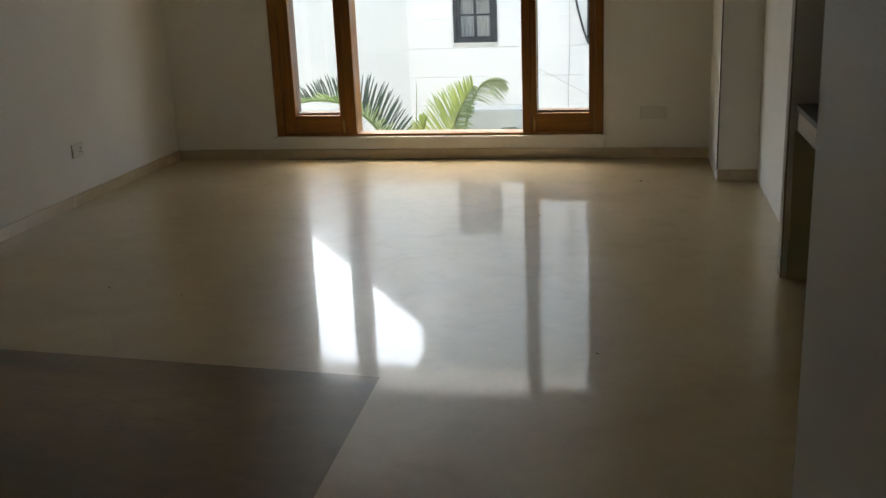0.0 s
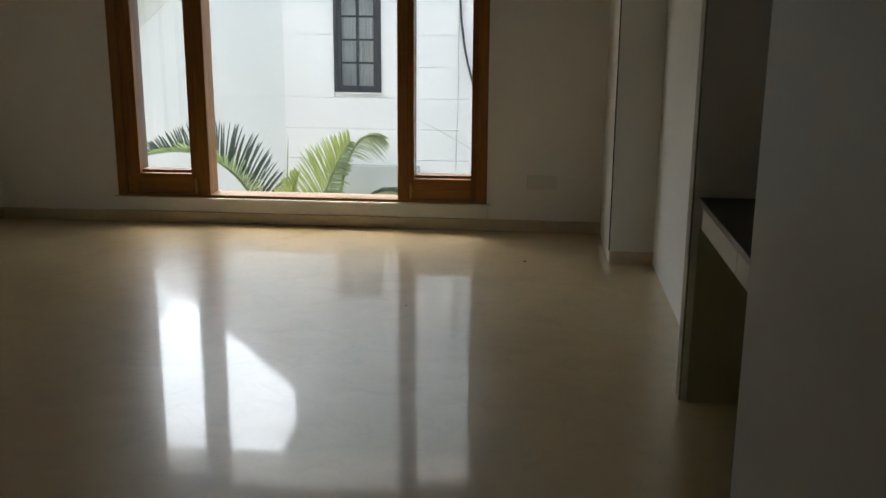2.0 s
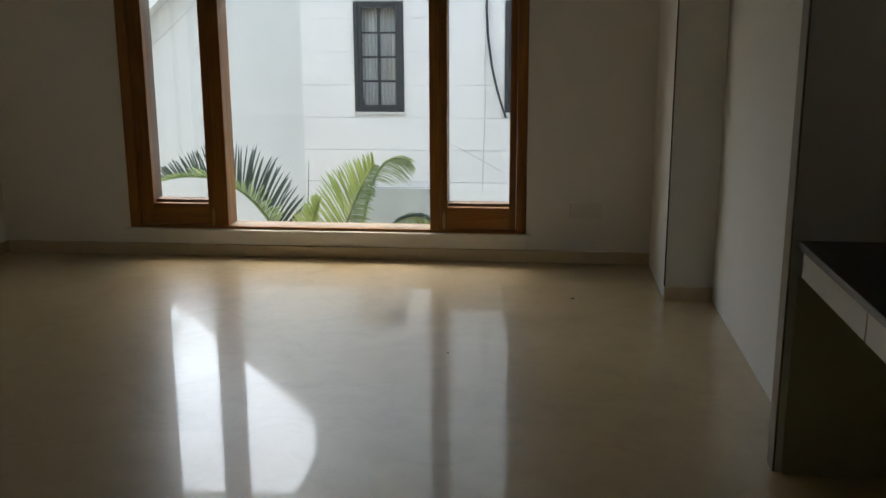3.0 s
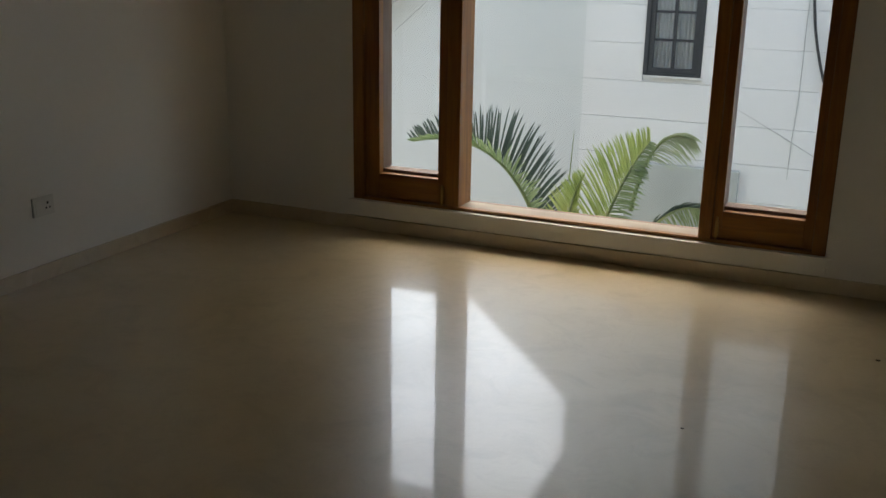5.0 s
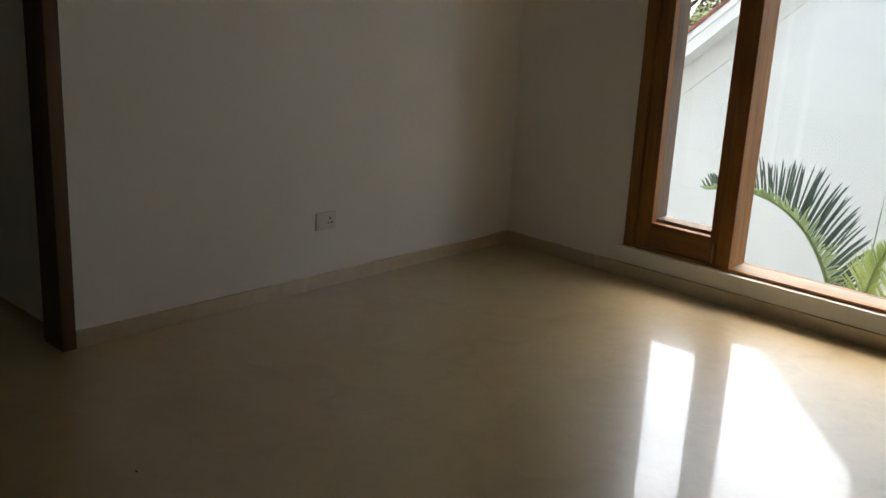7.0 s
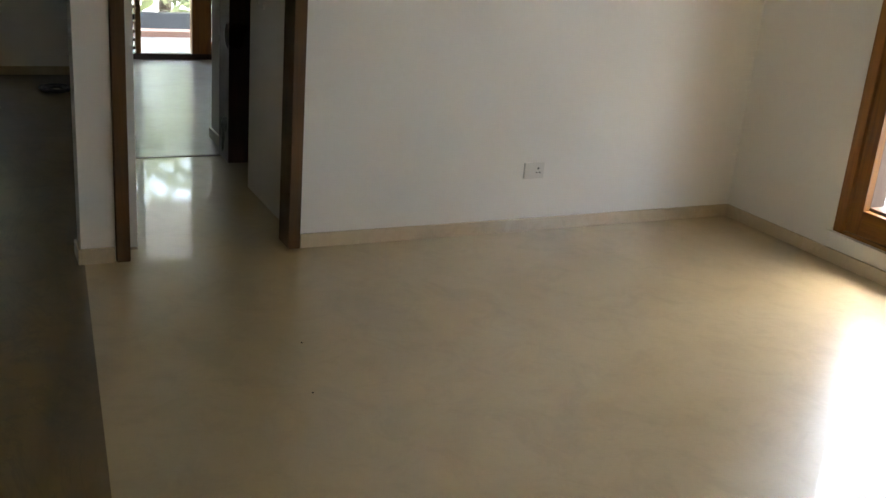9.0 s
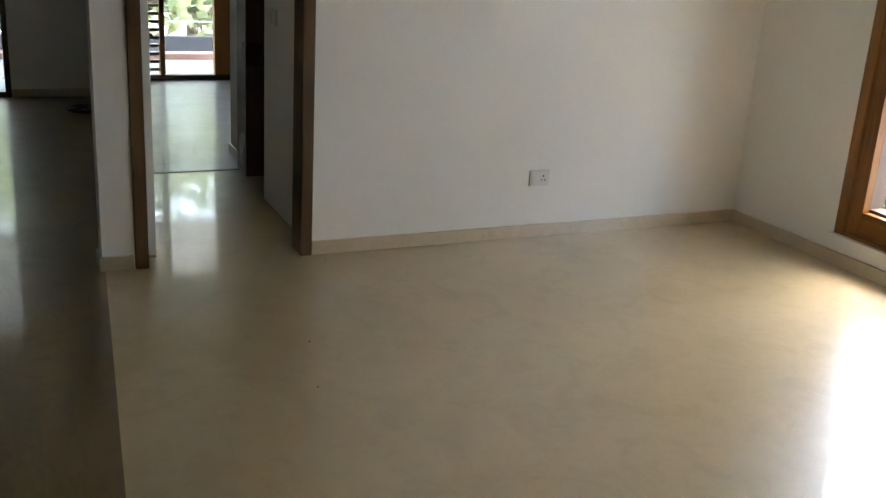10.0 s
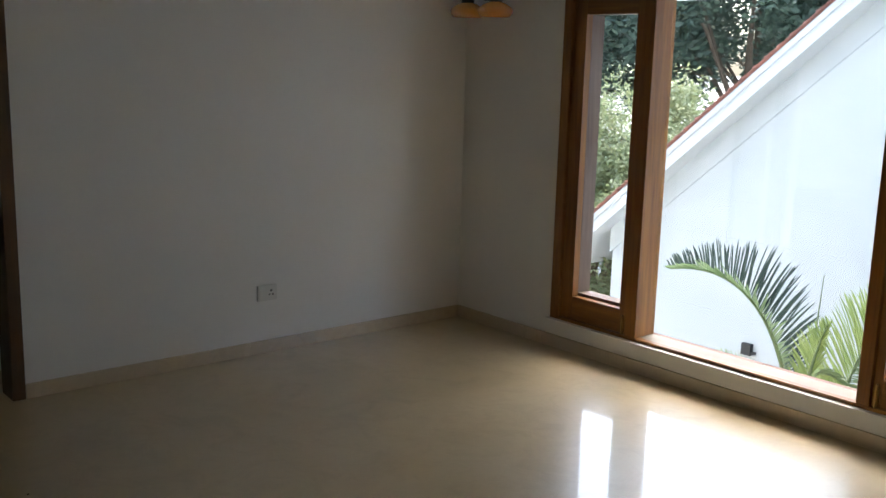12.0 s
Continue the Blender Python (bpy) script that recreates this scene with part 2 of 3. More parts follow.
# window wall, with the window opening
WX0, WX1, WZ0, WZ1 = 0.809, 3.22, 0.168, 2.0
structure("wall_north", boxes((-0.16, WX0, 0, T, -0.2, H), (WX1, 3.94, 0, T, -0.2, H), (WX0, WX1, 0, T, -0.2, WZ0),
                              (WX0, WX1, 0, T, WZ1, H)), WALL, "off-white painted wall round the wide window", "wall")
structure("wall_west", boxes((-0.14, 0, -2.69, 0, 0, H), (-0.14, 0, -3.55, -2.69, 2.16, H), (-0.14, 0, -3.697, -3.55, 0, H)),
          WALL, "off-white painted wall with a doorway", "wall")
structure("wall_column", boxes((3.94, 4.184, -0.735, 0.16, 0, H)), WALL, "off-white boxed corner column", "column")
structure("wall_east", boxes((4.184, 4.34, -2.60, -0.735, 0, H)), WALL, "off-white painted side wall", "wall")
structure("wall_partition", boxes((4.065, 5.3, -2.685, -2.60, 0, H)), WALL, "painted partition beside the built-in desk", "wall")
structure("wall_behind_desk", boxes((4.72, 5.3, -3.76, -2.685, 0, H)), WALL, "painted wall behind the built-in desk", "wall")
structure("wall_pier", boxes((3.815, 6.2, -4.85, -4.70, 0, H), (3.815, 3.98, -8.3, -4.85, 0, H)), WALL,
          "painted wall beside the way into the room", "wall")
structure("wall_passage_end", boxes((6.2, 6.35, -4.85, -3.60, 0, H), (5.3, 6.2, -3.76, -3.6, 0, H)), WALL, "painted wall closing the side passage", "wall")
structure("wall_south", boxes((-4.9, 3.98, -8.45, -8.3, 0, H)), WALL, "painted back wall of the hall", "wall")
structure("wall_hall_west", boxes((-4.86, -4.72, -3.945, -3.22, 0, H), (-4.86, -4.72, -8.3, -4.35, 0, H),
                                  (-4.86, -4.72, -4.35, -3.945, 2.2, H)), WALL, "painted far wall of the hall with a tall window opening", "wall")
structure("wall_corridor_south", boxes((-1.85, -0.14, -3.50, -3.47, 0, H), (-2.5, -1.85, -3.40, -3.24, 0, H), (-5.56, -2.5, -3.22, -3.14, 0, H)), WALL,
          "painted wall between hall and corridor", "wall")
structure("wall_corridor_north", boxes((-1.07, -0.14, -2.66, -2.15, 0, H)), WALL, "painted corridor wall", "wall")
structure("wall_corridor_recess", boxes((-1.86, -0.14, -2.15, -2.05, 0, H)), WALL, "painted back of the corridor recess", "wall")
structure("wall_room_east", boxes((-2.3, -1.86, -2.585, -2.05, 0, H)), WALL, "painted wall end beside the dark door", "wall")
structure("wall_room_inner", boxes((-2.0, -1.86, -2.05, -0.3, 0, H)), WALL, "painted inner wall of the far room", "wall")
structure("wall_room_north", boxes((-5.7, -1.86, -0.3, -0.15, 0, H)), WALL, "painted wall of the far room", "wall")
FWX = -5.56
structure("wall_room_west", boxes((FWX - 0.15, FWX, -3.22, -2.80, 0, H), (FWX - 0.15, FWX, -1.7, -0.3, 0, H),
                                  (FWX - 0.15, FWX, -2.80, -1.7, 2.1, H)), WALL, "painted wall round the far balcony window", "wall")
structure("ceiling", boxes((-5.8, 6.4, -8.5, 0.16, H, H + 0.12)), CEIL, "plain white painted ceiling", "ceiling")

# floors: slabs lie on a screed
screed = structure("floor", boxes((-5.8, 6.4, -8.5, 0.0, -0.25, -0.031)), LEDGE, "polished beige marble floor of large slabs", "floor")


def slab(corners, mat, lean=0.0):
    bm = bmesh.new()
    g = 0.00004
    cx, cy = sum(c[0] for c in corners) / 4, sum(c[1] for c in corners) / 4
    top, low = [], []
    for x, y in corners:
        x, y = x - math.copysign(g, x - cx), y - math.copysign(g, y - cy)
        top.append(bm.verts.new((x, y, lean * (x - cx))))
        low.append(bm.verts.new((x, y, -0.03)))
    bm.faces.new(top)
    bm.faces.new(list(reversed(low)))
    for i in range(4):
        bm.faces.new((top[i], low[i], low[(i + 1) % 4], top[(i + 1) % 4]))
    bmesh.ops.recalc_face_normals(bm, faces=bm.faces)
    return part("slab", bm, mat, screed)


def strip_y(x):
    return -3.684 - 0.080 * x


xs = (-0.14, 1.33, 2.56, 4.02)
for a, b in zip(xs, xs[1:]):
    slab(((a, -1.1), (b, -1.1), (b, 0), (a, 0)), FLOOR)
    slab(((a, -2.41), (b, -2.41), (b, -1.1), (a, -1.1)), FLOOR)
    slab(((a, strip_y(a)), (b, strip_y(min(b, 2.56))), (b, -2.41), (a, -2.41)), FLOOR)
slab(((4.02, strip_y(2.56)), (6.3, strip_y(2.56)), (6.3, -2.41), (4.02, -2.41)), FLOOR)
slab(((4.02, -2.41), (4.4, -2.41), (4.4, -0.5), (4.02, -0.5)), FLOOR)
for y0, y1 in ((-5.1, None), (-6.5, -5.1), (-8.4, -6.5)):
    ya, yb = (strip_y(2.56), strip_y(2.56)) if y1 is None else (y1, y1)
    slab(((2.56 + 0.02 * (-3.844 - y0), y0), (4.3, y0), (4.3, yb), (2.56 + 0.02 * (-3.844 - ya), ya)), FLOOR)
    if y1 is None:
        slab(((4.3, y0), (6.3, y0), (6.3, yb), (4.3, yb)), FLOOR)
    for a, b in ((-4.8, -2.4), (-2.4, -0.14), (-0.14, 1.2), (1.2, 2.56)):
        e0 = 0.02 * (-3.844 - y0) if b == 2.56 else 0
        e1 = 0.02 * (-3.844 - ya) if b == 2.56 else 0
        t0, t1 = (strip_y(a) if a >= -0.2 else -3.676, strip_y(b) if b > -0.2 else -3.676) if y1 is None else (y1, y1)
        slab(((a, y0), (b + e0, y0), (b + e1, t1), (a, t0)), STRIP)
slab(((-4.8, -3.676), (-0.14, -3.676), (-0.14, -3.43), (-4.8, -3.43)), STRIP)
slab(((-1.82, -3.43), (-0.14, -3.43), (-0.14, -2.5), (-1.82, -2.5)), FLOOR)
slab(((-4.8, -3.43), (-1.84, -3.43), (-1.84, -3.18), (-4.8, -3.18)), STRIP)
for a, b in ((-5.7, -3.8), (-3.8, -1.83)):
    slab(((a, -3.18), (b, -3.18), (b, -1.9), (a, -1.9)), GREYFLOOR)
    slab(((a, -1.9), (b, -1.9), (b, -0.2), (a, -0.2)), GREYFLOOR)


# skirting
def skirting(items, label="beige marble skirting with an eased top edge"):
    return structure("baseboard", boxes(*items, bevel=0.003), SKIRT, label, "skirting")


SK = 0.071
skirting(((0.014, 3.94, -0.016, 0.0, 0, SK),))
skirting(((0.0, 0.014, -2.69, -0.0, 0, SK),))
skirting(((0.0, 0.014, -3.699, -3.555, 0, SK), (-0.14, 0.014, -3.711, -3.699, 0, SK)))
skirting(((3.945, 4.184, -0.749, -0.735, 0, SK),))
skirting(((-4.72, -4.706, -3.945, -3.23, 0, SK),))
skirting(((-2.314, -1.87, -2.599, -2.585, 0, SK), (-2.314, -2.3, -2.585, -2.06, 0, SK)))
structure("baseboard", boxes((FWX, FWX + 0.014, -3.13, -2.82, 0, 0.09), bevel=0.003), DARKWOOD, "dark wooden skirting in the far room", "skirting")


# ---- the wide teak window ----
def rect_ring(x0, x1, z0, z1, wl, wr, wb, wt, y0, y1, bevel=0.004):
    return ((x0, x0 + wl, y0, y1, z0, z1), (x1 - wr, x1, y0, y1, z0, z1),
            (x0 + wl, x1 - wr, y0, y1, z0, z0 + wb), (x0 + wl, x1 - wr, y0, y1, z1 - wt, z1))


window = thing("window_1", "wide three-part teak window with clear panes", "window", kind="structure")
F0, F1 = -0.008, 0.157
part("jamb", boxes((WX0, 0.872, F0, F1, WZ0, WZ1), bevel=0.004), TEAK, window)
part("jamb", boxes((3.16, WX1, F0, F1, WZ0, WZ1), bevel=0.004), TEAK, window)
part("mullion", boxes((1.352, 1.428, F0, F1, 0.186, 1.95), bevel=0.004), TEAK, window)
part("mullion", boxes((2.652, 2.712, F0, F1, 0.186, 1.95), bevel=0.004), TEAK, window)
part("window_sill", boxes((0.872, 3.16, F0, 0.030, WZ0, 0.186), bevel=0.003), TEAK_X, window)
part("sill_ledge", boxes((0.872, 3.16, 0.031, F1, WZ0, 0.183), bevel=0.002), PALE_SILL, window, "pale ledge before the panes")
part("head", boxes((0.872, 3.16, F0, F1, 1.95, WZ1), bevel=0.004), TEAK_X, window)
part("stone_lip", boxes((0.785, 3.245, -0.034, 0.004, 0.156, 0.1665), bevel=0.002), WALL, window, "thin white-painted lip under the frame")
for x0, x1, g0, g1 in ((0.874, 1.350, 0.957, 1.300), (2.714, 3.158, 2.754, 3.118)):
    sash = part("sash", boxes(*((x0, g0, 0.012, 0.057, 0.188, 1.948), (g1, x1, 0.012, 0.057, 0.188, 1.948))), TEAK, window)
    part("bottom_rail", boxes((g0, g1, 0.012, 0.057, 0.188, 0.318), bevel=0.003), TEAK_X, sash)
    part("top_rail", boxes((g0, g1, 0.012, 0.057, 1.87, 1.948), bevel=0.003), TEAK_X, sash)
    # depth of the frame, with the sky's grey light in its colour
    part("glazing_bead", boxes((g0 - 0.002, g1 + 0.002, 0.0585, 0.147, 0.300, 0.334), (g0 - 0.012, g0, 0.0585, 0.157, 0.334, 1.87),
                               (g1, g1 + 0.012, 0.0585, 0.157, 0.334, 1.87), (g0 - 0.002, g1 + 0.002, 0.0585, 0.147, 1.872, 1.90), bevel=0.002),
         SKYLIT_WOOD, sash, "wooden reveal behind the sash, coloured grey as lit by the sky")
    pane = part("pane", boxes((g0 - 0.004, g1 + 0.004, 0.148, 0.152, 0.33, 1.88)), GLASS, sash)
    pane.visible_shadow = False
    bx = x1 - 0.02 if x0 < 2 else x0 + 0.02
    part("bolt", boxes((bx - 0.008, bx + 0.008, 0.0, 0.014, 0.20, 0.27), (bx - 0.004, bx + 0.004, -0.006, 0.012, 0.172, 0.29), bevel=0.002),
         BRASS, sash, "small brass tower bolt")
pane = part("pane", boxes((1.428, 2.652, 0.128, 0.132, 0.186, 1.95)), GLASS, window)
pane.visible_shadow = False
structure("trim", boxes((0.75, 3.28, 0.159, T + 0.06, 0.13, 0.172)), COPING, "brown stone outer sill under the wide window", "sill")

structure("sill_apron", boxes((0.80, 3.23, -0.020, 0.0, 0.076, 0.1545), bevel=0.004), WALL, "white painted apron proud of the wall under the window", "apron")

# ---- doorway in the west wall ----
door = thing("door_1", "dark teak door frame with an open white door leaf", "door", kind="structure")
part("jamb", boxes((-0.145, 0.018, -2.752, -2.693, 0, 2.10), bevel=0.004), DOORWOOD, door)
part("jamb", boxes((-0.145, 0.018, -3.547, -3.488, 0, 2.10), bevel=0.004), DOORWOOD, door)
part("head", boxes((-0.145, 0.018, -3.547, -2.693, 2.10, 2.16), bevel=0.004), DOORWOOD, door)
leaf = part("leaf", boxes((-0.86, -0.15, -3.466, -3.43, 0.008, 2.08), bevel=0.003), PLASTIC, door)
part("handle", boxes((-0.80, -0.77, -3.43, -3.335, 0.99, 1.02), (-0.80, -0.68, -3.353, -3.335, 0.99, 1.015), (-0.81, -0.76, -3.43, -3.424, 0.9, 1.1), bevel=0.003),
     DARKMETAL, leaf, "dark metal lever handle")
door2 = thing("door_2", "dark brown wooden door standing open at the corridor end", "door", kind="structure")
part("jamb", boxes((-1.858, -1.61, -2.64, -2.152, 0, 2.1), bevel=0.004), DARKWOOD, door2)
part("threshold", boxes((-1.835, -1.80, -3.47, -2.642, -0.02, 0.004), bevel=0.001), DARKWOOD, door2, "thin dark threshold strip")

# ---- built-in desk ----
desk = thing("desk", "built-in cream laminate desk with a black granite top", "desk", (4.05, -2.69, 0))
DX = 4.08
desk.location = (0, 0, 0)
part("desktop", boxes((DX, 4.718, -3.725, -2.688, 0.738, 0.762), bevel=0.005), GRANITE, desk, "black granite worktop")
for y0, y1 in ((-3.312, -2.71), (-3.688, -3.32)):
    part("drawer", boxes((DX + 0.012, DX + 0.5, y0, y1, 0.652, 0.7355), bevel=0.002), LAMINATE, desk)
part("side_panel", boxes((4.085, 4.7, -2.705, -2.6865, 0, 0.65), bevel=0.002), OLIVE, desk)
part("side_panel", boxes((DX + 0.03, 4.7, -3.72, -3.69, 0, 0.722), bevel=0.002), OLIVE, desk)
part("back_panel", boxes((4.69, 4.7165, -3.689, -2.706, 0, 0.66)), OLIVE, desk)


# partition's end face: its shade is coloured in with a thin brown strip
structure("trim", boxes((4.057, 4.0645, -2.686, -2.61, 0, 2.45), bevel=0.002), END_SHADE, "brown strip for the shaded end face of the partition beside the desk", "trim")


# ---- sockets ----
def socket_plate(at, turn, label, half=0.059, pins=True):
    s = thing("wall_socket", label, "socket", at)
    s.rotation_euler = (0, 0, turn)
    part("plate", boxes((-half, half, -0.010, 0, -0.044, 0.044), bevel=0.003), PLASTIC, s)
    part("rocker", boxes((-half + 0.009, -half + 0.041, -0.014, -0.0105, -0.03, 0.03), bevel=0.002), PLASTIC, s)
    # grey strip that draws the plate's shadow line on one side
    part("side_shadow_gap", boxes((-half - 0.0025, -half - 0.0005, -0.005, 0, -0.043, 0.043)), LEDGE, s)
    if pins:
        bm = bmesh.new()
        for dx, dz, w in ((0.022, 0.012, 0.005), (0.012, -0.01, 0.004), (0.032, -0.01, 0.004)):
            box(bm, dx - w, dx + w, -0.0115, -0.0102, dz - w, dz + w)
        part("pin_holes", bm, BLACK, s)
    return s


socket_plate((0, -1.40, 0.337), radians(90), "white plastic switched socket low on the white wall")
socket_plate((3.567, 0, 0.315), 0, "wide white plastic wall plate beside the window", 0.092, False)
socket_plate((-0.85, -2.66, 1.09), 0, "white switch plate on the corridor wall", pins=False)

# sunshade over the window; it passes light only to brighten floor and sill
structure("overhang", boxes((-0.1, 4.1, 0.16, 0.76, 1.985, 1.993)), LIGHTPASS, "thin white sunshade sheet over the window, made translucent to brighten the floor", "sunshade")
structure("wall_outer", boxes((-6.0, 4.6, 0.0, 0.158, -3.4, -0.2), (3.94, 4.6, 0.0, 0.16, -0.2, H)), RENDER, "white rendered outer wall below the window", "wall")

# ---- neighbour's house ----
GROUND = -3.4
structure("ground", boxes((-300, 300, 0.158, 600, GROUND - 0.3, GROUND), (-300, -6, -300, 0.158, GROUND - 0.3, GROUND)), SOIL,
          "dark garden soil and paving below the windows", "ground")
house = thing("house", "white rendered neighbouring house with a sloping tiled roof", "house")
NY = 3.45
SX = 1.065
VA, VB = 0.859, 3.026
NG = 5.30


def gable(x0, x1, y0, y1, low, up):
    bm = bmesh.new()
    vs = []
    for y in (y0, y1):
        vs.append([bm.verts.new((x0, y, low(x0))), bm.verts.new((x1, y, low(x1))), bm.verts.new((x1, y, up(x1))), bm.verts.new((x0, y, up(x0)))])
    a, b = vs
    bm.faces.new(a)
    bm.faces.new(list(reversed(b)))
    for i in range(4):
        bm.faces.new((a[i], b[i], b[(i + 1) % 4], a[(i + 1) % 4]))
    bmesh.ops.recalc_face_normals(bm, faces=bm.faces)
    return bm


def rise(k):
    return lambda x: VA * (x + VB) + 1.12 * k


# main block: rendered courses with grooves between them, round the small window
NWINS, NWZ0, NWZ1 = ((1.562, 2.022), (2.955, 3.415)), 0.545, 1.545
HOLES = ((SX, NWINS[0][0]), (NWINS[0][1], NWINS[1][0]), (NWINS[1][1], 9.0))
part("core", boxes(*[(a + (0.012 if a == SX else 0), b, NY + 0.012, NY + 5, NWZ0, NWZ1) for a, b in HOLES],
                   (SX + 0.012, 9, NY + 0.012, NY + 5, GROUND, NWZ0), (SX + 0.012, 9, NY + 0.012, NY + 5, NWZ1, 3.48)), RENDER, house)
z = 0.49 - 0.302 * 12
while z < 3.2:
    z0, z1 = z + 0.0015, z + 0.3005
    spans = ((SX, 9.0),)
    if z1 > NWZ0 and z0 < NWZ1:
        spans = [(a if a == SX else a + 0.002, b - 0.002) for a, b in HOLES]
    for a, b in spans:
        if z0 < NWZ1 < z1 and len(spans) > 1:
            continue
        part("course", boxes((a, b, NY, NY + 0.02, z0, z1), bevel=0.0025), RENDER, house)
    if z0 < NWZ1 < z1:
        for a, b in spans:
            part("course", boxes((a, b, NY, NY + 0.02, z0, NWZ1 + 0.003), bevel=0.003), RENDER, house)
        part("course", boxes((SX, 9.0, NY, NY + 0.02, NWZ1 + 0.003, z1), bevel=0.004), RENDER, house)
    z += 0.302
# lower gable wing, set back from the block
part("wall", gable(-3.13, SX + 0.3, NG, NG + 5, lambda x: GROUND, rise(-0.18)), RENDER2, house)
for k in range(-3, 7):
    zc = -0.25 + 0.423 * k
    x0 = max(-3.13, (zc + 0.36) / VA - VB)
    if x0 < SX - 0.1:
        part("course_line", boxes((x0, SX + 0.01, NG - 0.004, NG + 0.004, zc, zc + 0.007)), COURSE, house)
part("fascia", gable(-3.9, SX + 0.3, NG - 0.30, NG - 0.25, rise(-0.23), rise(-0.06)), RENDER, house)
part("barge_board", gable(-3.9, SX + 0.3, NG - 0.325, NG - 0.27, rise(-0.10), rise(-0.03)), RENDER, house)
part("soffit", gable(-3.9, SX + 0.3, NG - 0.25, NG, rise(-0.23), rise(-0.17)), RENDER, house)
part("eave_soffit", gable(-3.9, -3.14, NG + 0.001, NG + 5, rise(-0.23), rise(-0.17)), RENDER, house)
part("frieze", gable(-3.17, SX + 0.3, NG - 0.012, NG + 0.02, rise(-0.50), rise(-0.19)), COURSE, house)
roof = part("roof", gable(-3.95, SX + 0.3, NG - 0.33, NG + 5, rise(-0.028), rise(-0.012)), TILE, house)
for i in range(40):
    x = -3.9 + i * 0.13
    bm = tube(((x, NG - 0.33, rise(0.0)(x) + 0.004), (x + 0.16, NG - 0.33, rise(-0.012)(x + 0.16))), 0.022, 6)
    part("verge_tile", bm, TILE, roof)
part("eave_slab", boxes((0.80, 9.0, NY - 0.3, NY + 5, 3.485, 3.6)), RENDER, house)

# dark grey casement windows with glazing bars and curtains
def neighbour_window(x0, x1, z0, z1):
    win = part("window", boxes(*rect_ring(x0, x1, z0, z1, 0.036, 0.036, 0.024, 0.026, NY - 0.015, NY + 0.06), bevel=0.004), FRAMEGREY, house,
               "dark grey painted casement window")
    a, b, c, d = x0 + 0.037, x1 - 0.037, z0 + 0.025, z1 - 0.027
    part("inner_frame", boxes(*rect_ring(a, b, c, d, 0.036, 0.036, 0.035, 0.032, NY - 0.004, NY + 0.04), bevel=0.003), FRAMEGREY, win)
    a, b, c, d = a + 0.037, b - 0.037, c + 0.036, d - 0.033
    mx = (a + b) / 2
    part("glazing_bar", boxes((mx - 0.013, mx + 0.013, NY + 0.004, NY + 0.035, c, d), bevel=0.002), FRAMEGREY, win)
    for k in range(1, 4):
        zb = c + (d - c) * k / 4
        for xa, xb in ((a, mx - 0.014), (mx + 0.014, b)):
            part("glazing_bar", boxes((xa, xb, NY + 0.006, NY + 0.035, zb - 0.010, zb + 0.010), bevel=0.002), FRAMEGREY, win)
    p = part("pane", boxes((a, b, NY + 0.042, NY + 0.045, c, d)), GLASS, win)
    p.visible_shadow = False
    part("mortar_lip", boxes((x0 + 0.01, x1 + 0.02, NY - 0.02, NY + 0.0, z0 - 0.016, z0 - 0.002), bevel=0.003), RENDER2, win)
    bm = bmesh.new()
    pts = 72
    low, up = [], []
    for i in range(pts + 1):
        x = x0 + 0.03 + (x1 - x0 - 0.06) * i / pts
        y = NY + 0.12 + 0.018 * math.sin(i * 1.05) + 0.008 * math.sin(i * 2.3)
        low.append(bm.verts.new((x, y, z0 - 0.05)))
        up.append(bm.verts.new((x, y, z1 + 0.05)))
    for i in range(pts):
        bm.faces.new((low[i], low[i + 1], up[i + 1], up[i]))
    part("curtain", bm, CURTAIN, win, "grey pleated curtain behind the glass", smooth=True)
    part("room_back", boxes((x0 - 0.05, x1 + 0.05, NY + 0.3, NY + 0.32, z0 - 0.1, z1 + 0.1)), BLACK, win)


for x0, x1 in NWINS:
    neighbour_window(x0, x1, NWZ0, NWZ1)

# ledge, wall box and cables on the neighbour's wall
structure("parapet", boxes((1.50, 2.40, NY - 0.08, NY - 0.002, GROUND, -0.165), bevel=0.006), LEDGE, "grey cement parapet block below the neighbour's window", "parapet")
wb = thing("wall_box", "small black junction box on the neighbour's wall", "junction box", (-1.14, NG - 0.001, -1.42))
part("body", boxes((-0.06, 0.06, -0.06, 0.0, -0.07, 0.06), bevel=0.008), RUBBER, wb)
part("spout", boxes((0.05, 0.11, -0.05, -0.01, -0.05, -0.02), bevel=0.008), RUBBER, wb)
tagged(part("cable", tube([(2.787, NY - 0.03, 1.9), (2.787, NY - 0.03, 1.45), (2.800, NY - 0.03, 1.24), (2.835, NY - 0.03, 0.98),
                           (2.87, NY - 0.03, 0.82), (2.92, NY - 0.03, 0.64), (2.97, NY - 0.02, 0.50)], 0.011), RUBBER),
       "slack black cable hanging on the neighbour's white wall", "cable")
tagged(part("cable", tube([(2.79 - 0.004 * k + 0.006 * math.sin(k * 1.7), NY - 0.012, 1.9 - 0.3 * k) for k in range(8)], 0.0032), LEDGE),
       "thin grey cable running down the neighbour's wall", "cable")
tagged(part("cable", tube([(2.30, NY - 0.012, 0.335), (2.6, NY - 0.014, 0.18), (2.95, NY - 0.012, -0.01)], 0.003), LEDGE),
       "thin grey wire slanting across the neighbour's wall", "cable")


